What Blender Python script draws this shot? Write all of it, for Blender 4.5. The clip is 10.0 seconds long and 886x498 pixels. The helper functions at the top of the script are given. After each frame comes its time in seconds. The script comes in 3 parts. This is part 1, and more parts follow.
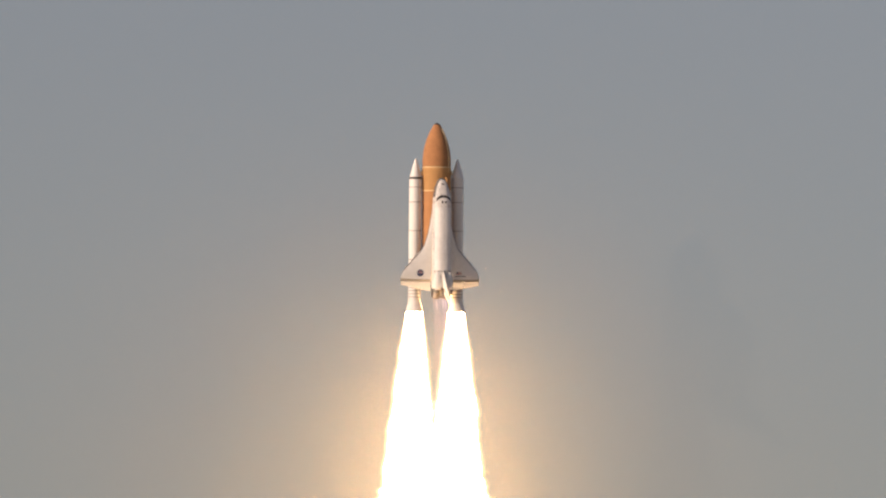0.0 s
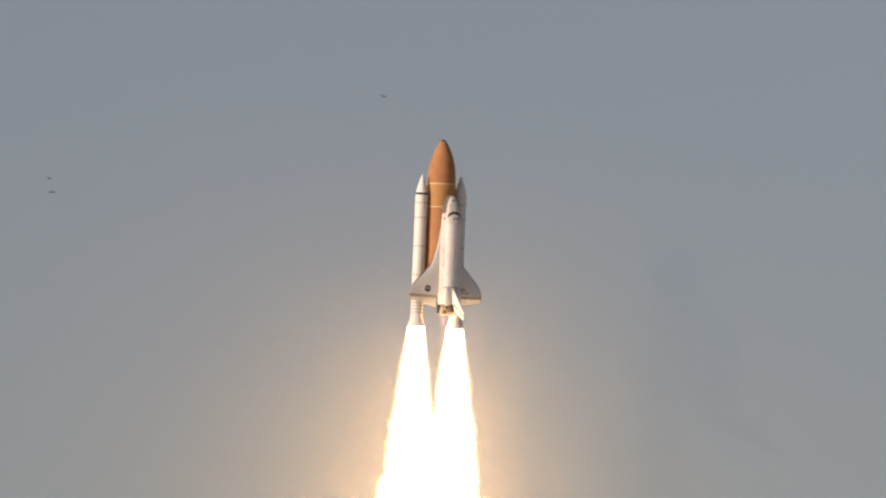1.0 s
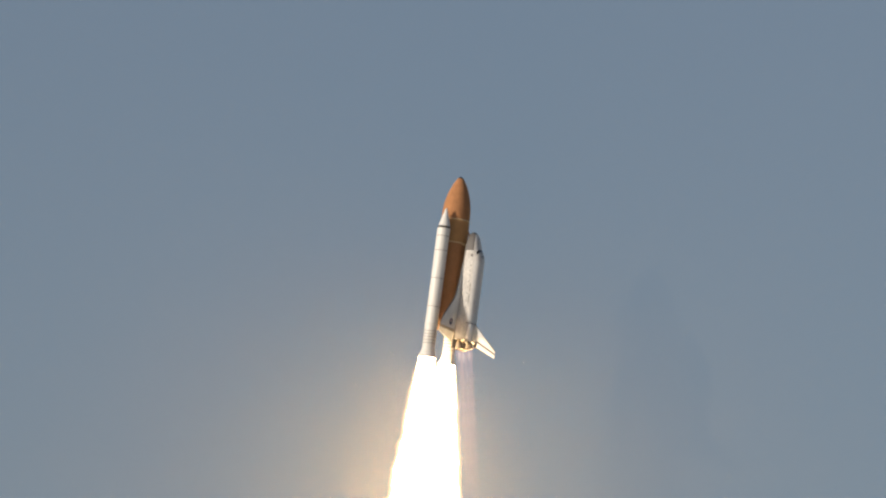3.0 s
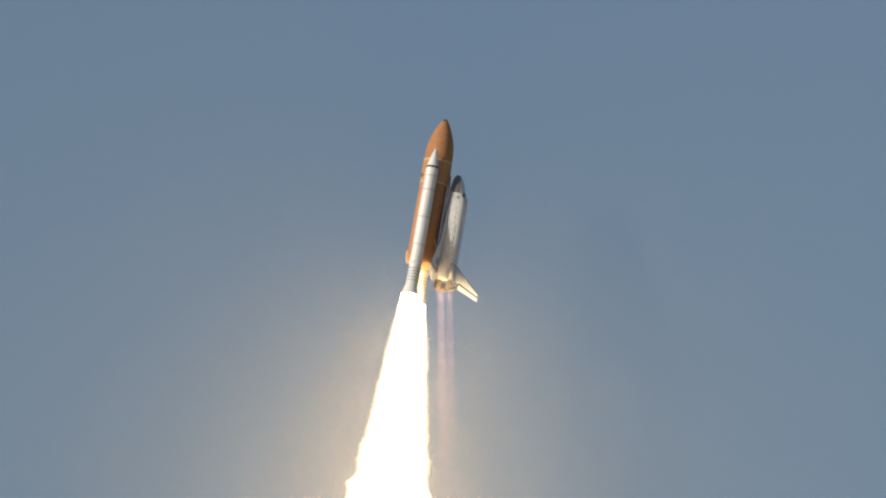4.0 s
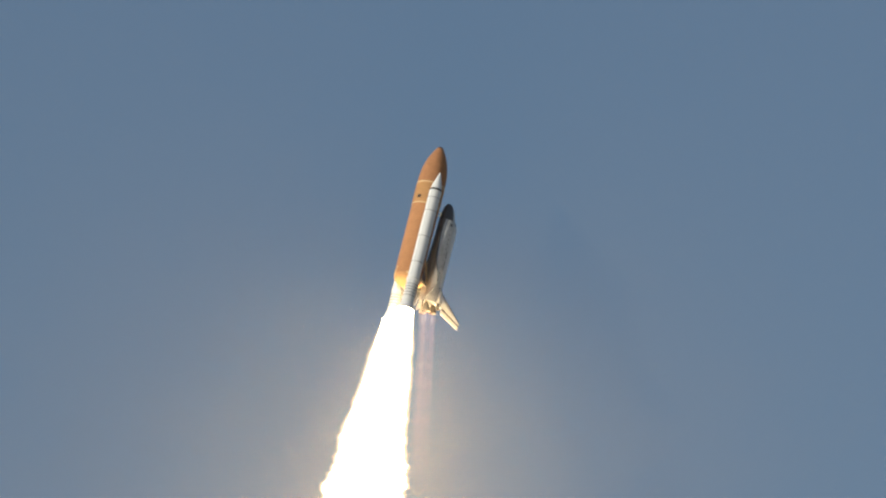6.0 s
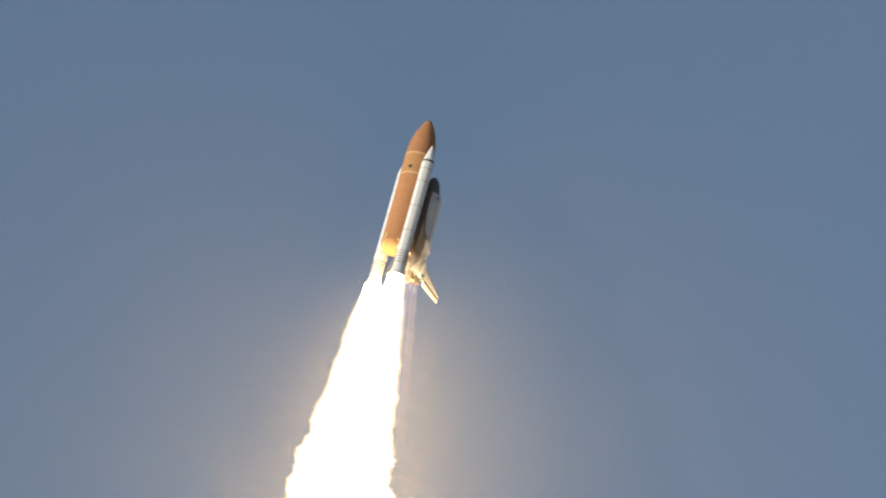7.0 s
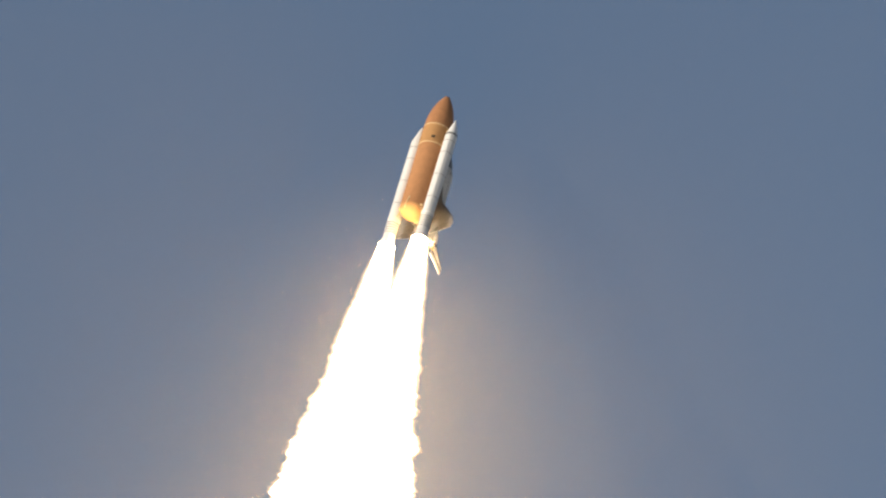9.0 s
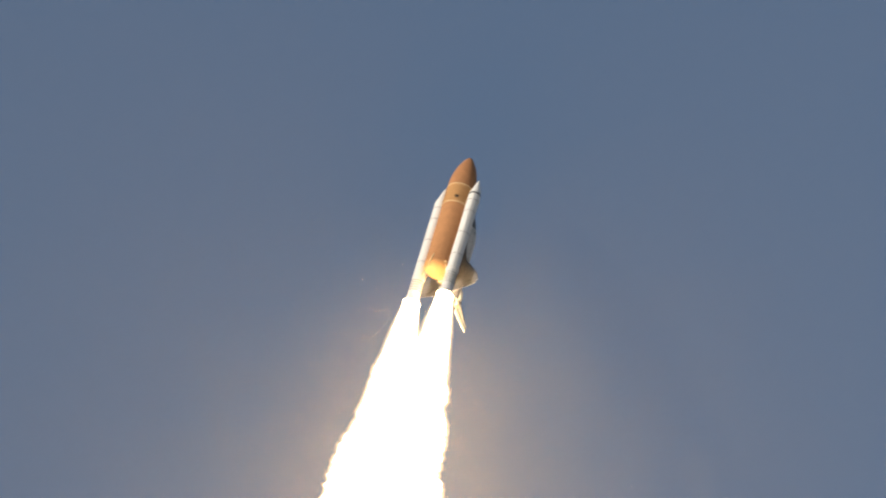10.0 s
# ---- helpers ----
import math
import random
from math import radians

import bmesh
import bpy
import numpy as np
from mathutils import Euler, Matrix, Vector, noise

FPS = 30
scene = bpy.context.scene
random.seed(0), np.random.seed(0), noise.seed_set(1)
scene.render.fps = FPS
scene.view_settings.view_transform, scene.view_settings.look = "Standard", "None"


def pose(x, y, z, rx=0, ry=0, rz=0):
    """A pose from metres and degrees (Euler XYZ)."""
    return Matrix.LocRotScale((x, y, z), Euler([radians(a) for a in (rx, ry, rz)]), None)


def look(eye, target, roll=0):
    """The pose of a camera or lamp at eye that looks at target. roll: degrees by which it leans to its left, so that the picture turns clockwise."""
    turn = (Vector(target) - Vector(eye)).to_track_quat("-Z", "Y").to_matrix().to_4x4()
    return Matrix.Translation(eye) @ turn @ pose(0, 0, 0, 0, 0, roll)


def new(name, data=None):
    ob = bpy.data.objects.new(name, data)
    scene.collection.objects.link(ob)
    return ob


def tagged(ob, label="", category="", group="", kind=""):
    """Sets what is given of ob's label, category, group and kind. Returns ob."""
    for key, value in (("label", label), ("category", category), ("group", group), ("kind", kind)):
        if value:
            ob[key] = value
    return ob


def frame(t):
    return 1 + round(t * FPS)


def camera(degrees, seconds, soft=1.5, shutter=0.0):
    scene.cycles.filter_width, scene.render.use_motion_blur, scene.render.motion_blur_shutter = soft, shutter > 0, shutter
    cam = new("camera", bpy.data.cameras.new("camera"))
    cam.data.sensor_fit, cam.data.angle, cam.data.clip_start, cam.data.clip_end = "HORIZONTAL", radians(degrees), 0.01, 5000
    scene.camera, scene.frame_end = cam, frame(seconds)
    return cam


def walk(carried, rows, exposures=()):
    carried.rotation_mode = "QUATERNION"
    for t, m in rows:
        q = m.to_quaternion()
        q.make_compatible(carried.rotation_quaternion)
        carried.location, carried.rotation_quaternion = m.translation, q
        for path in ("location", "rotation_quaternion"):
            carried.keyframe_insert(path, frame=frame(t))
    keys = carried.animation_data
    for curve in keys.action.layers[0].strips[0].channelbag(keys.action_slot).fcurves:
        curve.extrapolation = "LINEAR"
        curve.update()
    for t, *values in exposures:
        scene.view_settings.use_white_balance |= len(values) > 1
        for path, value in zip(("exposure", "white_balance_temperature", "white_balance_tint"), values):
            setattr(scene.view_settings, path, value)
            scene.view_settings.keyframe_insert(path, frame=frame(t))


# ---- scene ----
# A launch vehicle climbs through its roll manoeuvre, followed by a long lens on the ground some 4 km away.
# Stack space: x to the orbiter's port side, y from the tank towards the orbiter, z to the nose; 0 is the tank's aft end.
INCH = 0.0254
EYE = (0.0, 0.0, 2.5)

# seconds, turn to the right of +y, upward tilt
AIM = [
    (0, 0.0323, 6.231),
    (0.2, 0.0508, 6.4263),
    (0.3, 0.0362, 6.544),
    (0.5, 0.0378, 6.7688),
    (0.7, 0.0446, 7.0446),
    (0.8, 0.0425, 7.1808),
    (1, 0.0448, 7.44),
    (1.2, 0.0531, 7.6271),
    (1.3, 0.0519, 7.7141),
    (1.5, 0.0581, 7.8893),
    (1.7, 0.0678, 8.1622),
    (1.8, 0.0745, 8.3363),
    (2, 0.1091, 8.7392),
    (2.2, 0.1304, 9.0831),
    (3.3, 0.2815, 10.6275),
    (3.5, 0.3727, 10.8714),
    (3.7, 0.4075, 11.1403),
    (3.8, 0.4098, 11.2705),
    (4, 0.4533, 11.5129),
    (4.2, 0.5383, 11.8274),
    (4.3, 0.5694, 12.0315),
    (4.5, 0.6112, 12.436),
    (4.7, 0.6917, 12.7391),
    (4.8, 0.7318, 12.8755),
    (5, 0.7642, 13.2105),
    (5.2, 0.7974, 13.5873),
    (6.3, 1.2187, 15.601),
    (6.5, 1.3468, 15.9738),
    (6.7, 1.4238, 16.285),
    (6.8, 1.4317, 16.4645),
    (7, 1.5053, 16.8277),
    (7.2, 1.5759, 17.2935),
    (7.3, 1.5947, 17.4945),
    (7.5, 1.6784, 17.9034),
    (7.7, 1.7757, 18.2934),
    (7.8, 1.8501, 18.4968),
    (8, 2.0203, 18.9032),
    (8.2, 2.109, 19.303),
    (8.3, 2.1331, 19.499),
    (8.5, 2.2514, 19.8475),
    (8.7, 2.324, 20.2568),
    (8.8, 2.3671, 20.4761),
    (9, 2.5245, 20.9706),
    (9.2, 2.6887, 21.429),
    (9.3, 2.7571, 21.6761),
    (9.5, 2.872, 22.2341),
    (9.7, 2.9391, 22.8172),
    (9.8, 3.0289, 23.1055),
    (10, 3.1503, 23.6005),
]
# seconds, place of the stack, Euler angles
ASCENT = [
    (0, 0, 3933.11, 422.5, -4.66, 0.49, -167.38),
    (0.5, 0.29, 3934.17, 461.12, -5.11, 0.18, -161.91),
    (1, 1.21, 3934.59, 502, -5.52, -0.07, -154.36),
    (1.5, 2.84, 3934.3, 545.12, -5.71, -0.48, -145.57),
    (2, 5.22, 3933.21, 590.5, -6.28, -0.72, -136.22),
    (2.2, 6.4, 3932.54, 609.28, -6.53, -0.81, -132.42),
    (3.3, 15.49, 3926.12, 719, -8.15, -1.64, -112.03),
    (3.5, 17.64, 3924.41, 740.12, -8.53, -1.82, -108.57),
    (4, 23.76, 3919.32, 794.5, -9.6, -2.18, -100.08),
    (4.5, 30.98, 3912.99, 851.12, -10.84, -2.16, -92.12),
    (5, 39.38, 3905.3, 910, -12.14, -2.16, -84.57),
    (5.2, 43.07, 3901.82, 934.18, -12.66, -2.05, -81.62),
    (6.3, 67.16, 3878.09, 1073.6, -15.43, -1.04, -66.53),
    (6.5, 72.25, 3872.87, 1100.12, -15.89, -0.77, -63.99),
    (7, 85.99, 3858.49, 1168, -17, -0.05, -57.67),
    (7.5, 101.25, 3842.07, 1238.12, -17.84, 0.95, -51.76),
    (8, 118.08, 3823.43, 1310.5, -18.55, 1.88, -46.6),
    (8.5, 136.55, 3802.41, 1385.12, -19.13, 2.63, -42.21),
    (9, 156.73, 3778.79, 1462, -19.43, 3.16, -39.21),
    (9.5, 178.7, 3752.35, 1541.12, -19.52, 3.18, -38.24),
    (10, 202.5, 3722.87, 1622.5, -19.43, 2.39, -39.99),
]
# seconds, Euler angles of the exhaust, which lags behind the turning stack
TRAIL = [
    (0, -4.66, 0.49, -167.38),
    (0.5, -4.97, 0.6, -161.97),
    (1, -5.14, 0.72, -154.47),
    (1.5, -4.96, 0.61, -145.75),
    (2, -5.07, 0.55, -136.49),
    (2.2, -5.12, 0.49, -132.73),
    (3.3, -5.49, -0.56, -112.62),
    (3.5, -5.64, -0.85, -109.22),
    (4, -6.61, -1.65, -100.8),
    (4.5, -7.82, -2.06, -92.9),
    (5, -9.13, -2.47, -85.4),
    (5.2, -9.68, -2.51, -82.47),
    (6.3, -12.71, -2.27, -67.45),
    (6.5, -13.23, -2.12, -64.91),
    (7, -14.52, -1.68, -58.61),
    (7.5, -15.56, -0.93, -52.71),
    (8, -16.47, -0.19, -47.57),
    (8.5, -17.23, 0.41, -43.22),
    (9, -17.68, 0.86, -40.25),
    (9.5, -17.83, 0.86, -39.35),
    (10, -17.71, 0.13, -41.2),
]

def aim(turn, tilt):
    a, b = radians(turn), radians(tilt)
    way = Vector((math.sin(a) * math.cos(b), math.cos(a) * math.cos(b), math.sin(b)))
    return look(EYE, Vector(EYE) + 100 * way)


cam = camera(3.8054, 10.0, soft=2.2, shutter=0.35)
walk(cam, [(t, aim(a, b)) for t, a, b in AIM],
     exposures=[(0.0, 0.01, 6980, 30), (1.5, 0.02, 6900, 26), (3.5, -0.11, 6050, 14), (6.0, -0.12, 5700, 9), (8.0, 0.04, 5980, 14), (10.0, 0.02, 6080, 14)])

# ---- sky and sun ----
TO_SUN = Vector((-0.80, -0.52, 0.29)).normalized()
world = bpy.data.worlds.new("sky")
scene.world = world
world.use_nodes = True
wn = world.node_tree.nodes
sky = wn.new("ShaderNodeTexSky")
sky.sky_type, sky.sun_disc = "NISHITA", False
sky.sun_elevation = math.asin(TO_SUN.z)
sky.sun_rotation = math.atan2(TO_SUN.x, TO_SUN.y)
sky.altitude, sky.air_density, sky.dust_density, sky.ozone_density = 0, 1.0, 1.7, 1.3
wn["Background"].inputs["Strength"].default_value = 0.072
world.node_tree.links.new(sky.outputs["Color"], wn["Background"].inputs["Color"])

sun = new("sun", bpy.data.lights.new("sun", "SUN"))
sun.data.energy, sun.data.angle, sun.data.color = 3.3, radians(0.53), (1.0, 0.90, 0.69)
sun.matrix_basis = look(TO_SUN * 500, (0, 0, 0))


# ---- materials ----
def surface(name, colour, rough=0.6, metal=0.0, vary=0.12, scale=1.5, fine=12.0, bump=0.02, streak=(1, 1, 1), spec=0.5):
    """A painted, foamed or metal surface with stains and grain at two scales (per metre)."""
    m = bpy.data.materials.new(name)
    m.use_nodes = True
    n, l = m.node_tree.nodes, m.node_tree.links
    b = n["Principled BSDF"]
    co = n.new("ShaderNodeTexCoord")
    mp = n.new("ShaderNodeMapping")
    mp.inputs["Scale"].default_value = streak
    l.new(co.outputs["Object"], mp.inputs["Vector"])
    big, small = n.new("ShaderNodeTexNoise"), n.new("ShaderNodeTexNoise")
    for tex, s, d in ((big, scale, 4), (small, fine, 3)):
        tex.inputs["Scale"].default_value, tex.inputs["Detail"].default_value = s, d
        l.new(mp.outputs["Vector"], tex.inputs["Vector"])
    add = n.new("ShaderNodeMath")
    add.operation = "ADD"
    l.new(big.outputs["Fac"], add.inputs[0])
    l.new(small.outputs["Fac"], add.inputs[1])
    rng = n.new("ShaderNodeMapRange")
    rng.inputs["From Min"].default_value, rng.inputs["From Max"].default_value = 0.65, 1.35
    rng.inputs["To Min"].default_value, rng.inputs["To Max"].default_value = 1 - vary, 1 + vary
    l.new(add.outputs[0], rng.inputs["Value"])
    mul = n.new("ShaderNodeVectorMath")
    mul.operation = "SCALE"
    mul.inputs[0].default_value = colour
    l.new(rng.outputs["Result"], mul.inputs["Scale"])
    l.new(mul.outputs["Vector"], b.inputs["Base Color"])
    rr = n.new("ShaderNodeMapRange")
    rr.inputs["To Min"].default_value, rr.inputs["To Max"].default_value = max(rough - 0.1, 0.05), min(rough + 0.1, 1)
    l.new(big.outputs["Fac"], rr.inputs["Value"])
    l.new(rr.outputs["Result"], b.inputs["Roughness"])
    b.inputs["Metallic"].default_value = metal
    b.inputs["Specular IOR Level"].default_value = spec
    bm = n.new("ShaderNodeBump")
    bm.inputs["Strength"].default_value, bm.inputs["Distance"].default_value = 0.5, bump
    l.new(small.outputs["Fac"], bm.inputs["Height"])
    l.new(bm.outputs["Normal"], b.inputs["Normal"])
    return m


def burning(name, colour, strength):
    """Burning exhaust: it gives off light, unevenly, hottest near the nozzle (z = 0)."""
    m = bpy.data.materials.new(name)
    m.use_nodes = True
    n, l = m.node_tree.nodes, m.node_tree.links
    n.remove(n["Principled BSDF"])
    e, tex, rng = n.new("ShaderNodeEmission"), n.new("ShaderNodeTexNoise"), n.new("ShaderNodeMapRange")
    tex.inputs["Scale"].default_value = 0.35
    rng.inputs["To Min"].default_value, rng.inputs["To Max"].default_value = 0.7 * strength, 1.3 * strength
    e.inputs["Color"].default_value = (*colour, 1)
    co, sep, cool, mul = n.new("ShaderNodeTexCoord"), n.new("ShaderNodeSeparateXYZ"), n.new("ShaderNodeMapRange"), n.new("ShaderNodeMath")
    cool.inputs["From Min"].default_value, cool.inputs["From Max"].default_value = -110, 0
    cool.inputs["To Min"].default_value, cool.inputs["To Max"].default_value = 0.45, 1.1
    mul.operation = "MULTIPLY"
    l.new(co.outputs["Object"], sep.inputs[0])
    l.new(co.outputs["Object"], tex.inputs["Vector"])
    l.new(sep.outputs["Z"], cool.inputs["Value"])
    l.new(tex.outputs["Fac"], rng.inputs["Value"])
    l.new(rng.outputs["Result"], mul.inputs[0])
    l.new(cool.outputs["Result"], mul.inputs[1])
    l.new(mul.outputs[0], e.inputs["Strength"])
    l.new(e.outputs[0], n["Material Output"].inputs["Surface"])
    return m


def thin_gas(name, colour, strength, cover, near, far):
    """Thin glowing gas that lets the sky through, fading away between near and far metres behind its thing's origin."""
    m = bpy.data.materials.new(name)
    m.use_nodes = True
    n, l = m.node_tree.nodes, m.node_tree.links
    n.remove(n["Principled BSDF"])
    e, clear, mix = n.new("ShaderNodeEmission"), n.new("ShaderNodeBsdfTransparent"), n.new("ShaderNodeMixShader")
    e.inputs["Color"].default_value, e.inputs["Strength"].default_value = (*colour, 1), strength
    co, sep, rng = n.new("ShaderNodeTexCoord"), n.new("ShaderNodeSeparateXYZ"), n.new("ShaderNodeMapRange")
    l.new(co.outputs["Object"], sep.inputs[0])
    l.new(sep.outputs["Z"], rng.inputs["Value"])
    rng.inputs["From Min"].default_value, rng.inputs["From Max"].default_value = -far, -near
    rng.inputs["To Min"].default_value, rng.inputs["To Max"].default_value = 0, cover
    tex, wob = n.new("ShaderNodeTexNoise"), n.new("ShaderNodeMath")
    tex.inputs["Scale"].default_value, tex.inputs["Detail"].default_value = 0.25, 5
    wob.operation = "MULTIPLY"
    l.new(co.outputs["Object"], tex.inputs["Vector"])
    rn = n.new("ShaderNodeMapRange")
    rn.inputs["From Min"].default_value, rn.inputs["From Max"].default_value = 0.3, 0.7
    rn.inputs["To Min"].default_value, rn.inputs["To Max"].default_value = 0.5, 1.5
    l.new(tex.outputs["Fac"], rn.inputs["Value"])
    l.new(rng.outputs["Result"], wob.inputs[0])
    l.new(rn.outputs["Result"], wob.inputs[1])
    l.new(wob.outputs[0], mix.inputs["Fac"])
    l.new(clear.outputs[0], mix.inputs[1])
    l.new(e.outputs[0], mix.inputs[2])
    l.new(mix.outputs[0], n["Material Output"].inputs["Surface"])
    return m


FOAM = surface("spray foam, burnt orange", (0.49, 0.24, 0.108), 0.85, vary=0.13, scale=0.45, fine=3.0, bump=0.05, spec=0.2)
FOAM_TAN = surface("spray foam, tan", (0.56, 0.31, 0.13), 0.85, vary=0.1, scale=0.6, fine=4.0, bump=0.05, spec=0.2)
FOAM_DARK = surface("spray foam, weathered", (0.44, 0.21, 0.095), 0.85, vary=0.15, scale=0.5, fine=3.0, bump=0.05, spec=0.2)
FOAM_PALE = surface("fresh pale foam", (0.78, 0.60, 0.34), 0.8, vary=0.1, scale=2, fine=8, spec=0.2)
HATCH = surface("dark hatch", (0.05, 0.03, 0.02), 0.7, vary=0.2)
WHITE = surface("white motor case paint", (0.80, 0.79, 0.76), 0.45, vary=0.05, scale=0.5, fine=5, bump=0.01, streak=(1, 1, 0.25))
WHITE_SKIRT = surface("white skirt paint, sooty", (0.79, 0.77, 0.73), 0.55, vary=0.13, scale=0.9, fine=6, bump=0.01)
JOINT = surface("grey joint cork", (0.28, 0.26, 0.24), 0.7, vary=0.15)
RING = surface("dark ring cork", (0.19, 0.18, 0.165), 0.7, vary=0.2)
BLACK = surface("black paint", (0.025, 0.025, 0.028), 0.5, vary=0.25)
BLANKET = surface("white quilted blanket", (0.78, 0.77, 0.74), 0.75, vary=0.07, scale=0.8, fine=3.5, bump=0.04)
SIDE = surface("worn grey-white tile and felt", (0.66, 0.64, 0.61), 0.75, vary=0.24, scale=0.55, fine=2.2, bump=0.03, streak=(1, 1, 0.5))
DOOR = surface("white felt panels", (0.77, 0.76, 0.74), 0.7, vary=0.12, scale=0.6, fine=2.2, bump=0.03, streak=(1, 1, 0.4))
TILE = surface("black tile", (0.20, 0.185, 0.17), 0.5, vary=0.35, scale=1.2, fine=7, bump=0.02)
NOSE_TILE = surface("black nose tile", (0.13, 0.12, 0.115), 0.55, vary=0.3, scale=1.2, fine=7, bump=0.02)
CARBON = surface("grey carbon leading edge", (0.09, 0.09, 0.09), 0.45, vary=0.2)
GLASS = surface("dark cockpit glass", (0.012, 0.012, 0.016), 0.08, vary=0.1, bump=0.0)
SEAM = surface("grey seam", (0.22, 0.21, 0.20), 0.7, vary=0.2)
BELL = surface("heat-stained nozzle metal", (0.44, 0.36, 0.26), 0.4, metal=0.5, vary=0.25, scale=2)
# flame light in the elevon hinge gap, put into a tan base colour
GAP_GLOW = surface("tan of the flame-lit hinge gap", (0.55, 0.46, 0.33), 0.4, metal=0.3, vary=0.15, scale=3)
STEEL = surface("dark steel", (0.2, 0.19, 0.18), 0.4, metal=0.7, vary=0.2)
BLUE = surface("dark blue paint", (0.05, 0.06, 0.13), 0.5, vary=0.1)
RED = surface("red paint", (0.42, 0.07, 0.06), 0.5, vary=0.1)
INK = surface("grey lettering paint", (0.18, 0.17, 0.16), 0.5, vary=0.1)
FEATHER = surface("dark feathers", (0.11, 0.10, 0.095), 0.8, vary=0.3, scale=8, fine=40, bump=0.002)
FIRE = burning("burning booster exhaust", (1.0, 0.67, 0.295), 135.0)
# fringe emission is flame gas and also paints the close glow round it
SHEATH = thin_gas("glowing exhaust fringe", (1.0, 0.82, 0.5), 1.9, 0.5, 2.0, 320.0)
OUTER = thin_gas("thin outer exhaust with painted glow", (1.0, 0.74, 0.42), 1.8, 0.12, 2.0, 320.0)
ENGINE_GAS = thin_gas("pale pink engine exhaust", (0.92, 0.68, 0.62), 1.15, 0.092, 4.0, 56.0)
DIAMOND = thin_gas("bright engine shock", (0.95, 0.82, 0.78), 1.0, 0.3, 0.0, 30.0)


def halo_film(name, cover, scale_height):
    """Stand-in for haze glow, thickest near the ground: nearly all light passes, some reflects."""
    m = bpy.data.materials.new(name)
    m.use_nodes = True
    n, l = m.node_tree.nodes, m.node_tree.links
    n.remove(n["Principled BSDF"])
    clear, lobes, mix = n.new("ShaderNodeBsdfTransparent"), n.new("ShaderNodeMixShader"), n.new("ShaderNodeMixShader")
    wide, back = n.new("ShaderNodeBsdfGlossy"), n.new("ShaderNodeBsdfGlossy")  # glossy lobes throw the flames' light back as a halo
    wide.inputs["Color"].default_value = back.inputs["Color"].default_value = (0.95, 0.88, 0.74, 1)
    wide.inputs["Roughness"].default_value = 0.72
    back.inputs["Roughness"].default_value, lobes.inputs["Fac"].default_value = 0.48, 0.5
    l.new(wide.outputs[0], lobes.inputs[1])
    l.new(back.outputs[0], lobes.inputs[2])
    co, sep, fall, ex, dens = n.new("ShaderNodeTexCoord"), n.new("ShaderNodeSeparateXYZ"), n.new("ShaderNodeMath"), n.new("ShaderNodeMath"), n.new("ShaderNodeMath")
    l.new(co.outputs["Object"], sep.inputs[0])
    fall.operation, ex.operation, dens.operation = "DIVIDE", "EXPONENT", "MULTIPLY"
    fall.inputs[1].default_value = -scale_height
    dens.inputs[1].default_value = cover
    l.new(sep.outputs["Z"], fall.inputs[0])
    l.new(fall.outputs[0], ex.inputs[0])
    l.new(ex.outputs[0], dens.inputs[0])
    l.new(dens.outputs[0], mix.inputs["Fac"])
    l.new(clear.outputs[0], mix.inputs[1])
    l.new(lobes.outputs[0], mix.inputs[2])
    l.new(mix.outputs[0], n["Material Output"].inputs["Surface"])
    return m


def scrub():
    m = surface("coastal scrub and sand", (0.42, 0.39, 0.33), 0.95, vary=0.45, scale=0.004, fine=0.05, bump=0.3, spec=0.1)
    return m


# ---- mesh helpers ----
BASE = {}


def thing(name, base, label, category, group=""):
    ob = new(name)
    ob.empty_display_size = 2
    BASE[ob.name] = Vector(base)
    return tagged(ob, label, category, group)


def part(name, bm, material, parent, label="", smooth=True):
    """Links a bmesh, drawn in stack space, as one mesh under a thing or a part."""
    top = parent
    while top.parent:
        top = top.parent
    base = BASE.get(top.name, Vector())
    for v in bm.verts:
        v.co -= base
    bmesh.ops.recalc_face_normals(bm, faces=bm.faces)
    for f in bm.faces:
        f.smooth = smooth
    if smooth:
        for e in bm.edges:
            if len(e.link_faces) == 2 and e.calc_face_angle(0) > radians(38):
                e.smooth = False
    me = bpy.data.meshes.new(name)
    bm.to_mesh(me)
    bm.free()
    me.materials.append(material)
    ob = new(name, me)
    ob.parent = parent
    return tagged(ob, label) if label else ob


def skin(bm, rings, closed=True, caps=(False, False)):
    """Faces between rings of points."""
    rows = [[bm.verts.new(p) for p in ring] for ring in rings]
    n = len(rows[0])
    for a, b in zip(rows, rows[1:]):
        for i in range(n if closed else n - 1):
            j = (i + 1) % n
            bm.faces.new((a[i], a[j], b[j], b[i]))
    if caps[0]:
        bm.faces.new(rows[0])
    if caps[1]:
        bm.faces.new(rows[-1])
    return rows


def turned(profile, centre=(0, 0), seg=48, caps=(False, False), span=(0, 360)):
    """A body of revolution about a line along z; profile: (radius, z)."""
    bm = bmesh.new()
    full = span[1] - span[0] >= 360
    steps = seg if full else seg + 1
    angles = [radians(span[0] + (span[1] - span[0]) * i / seg) for i in range(steps)]
    skin(bm, [[(centre[0] + max(r, 0.002) * math.cos(a), centre[1] + max(r, 0.002) * math.sin(a), z) for a in angles] for r, z in profile], full, caps)
    return bm


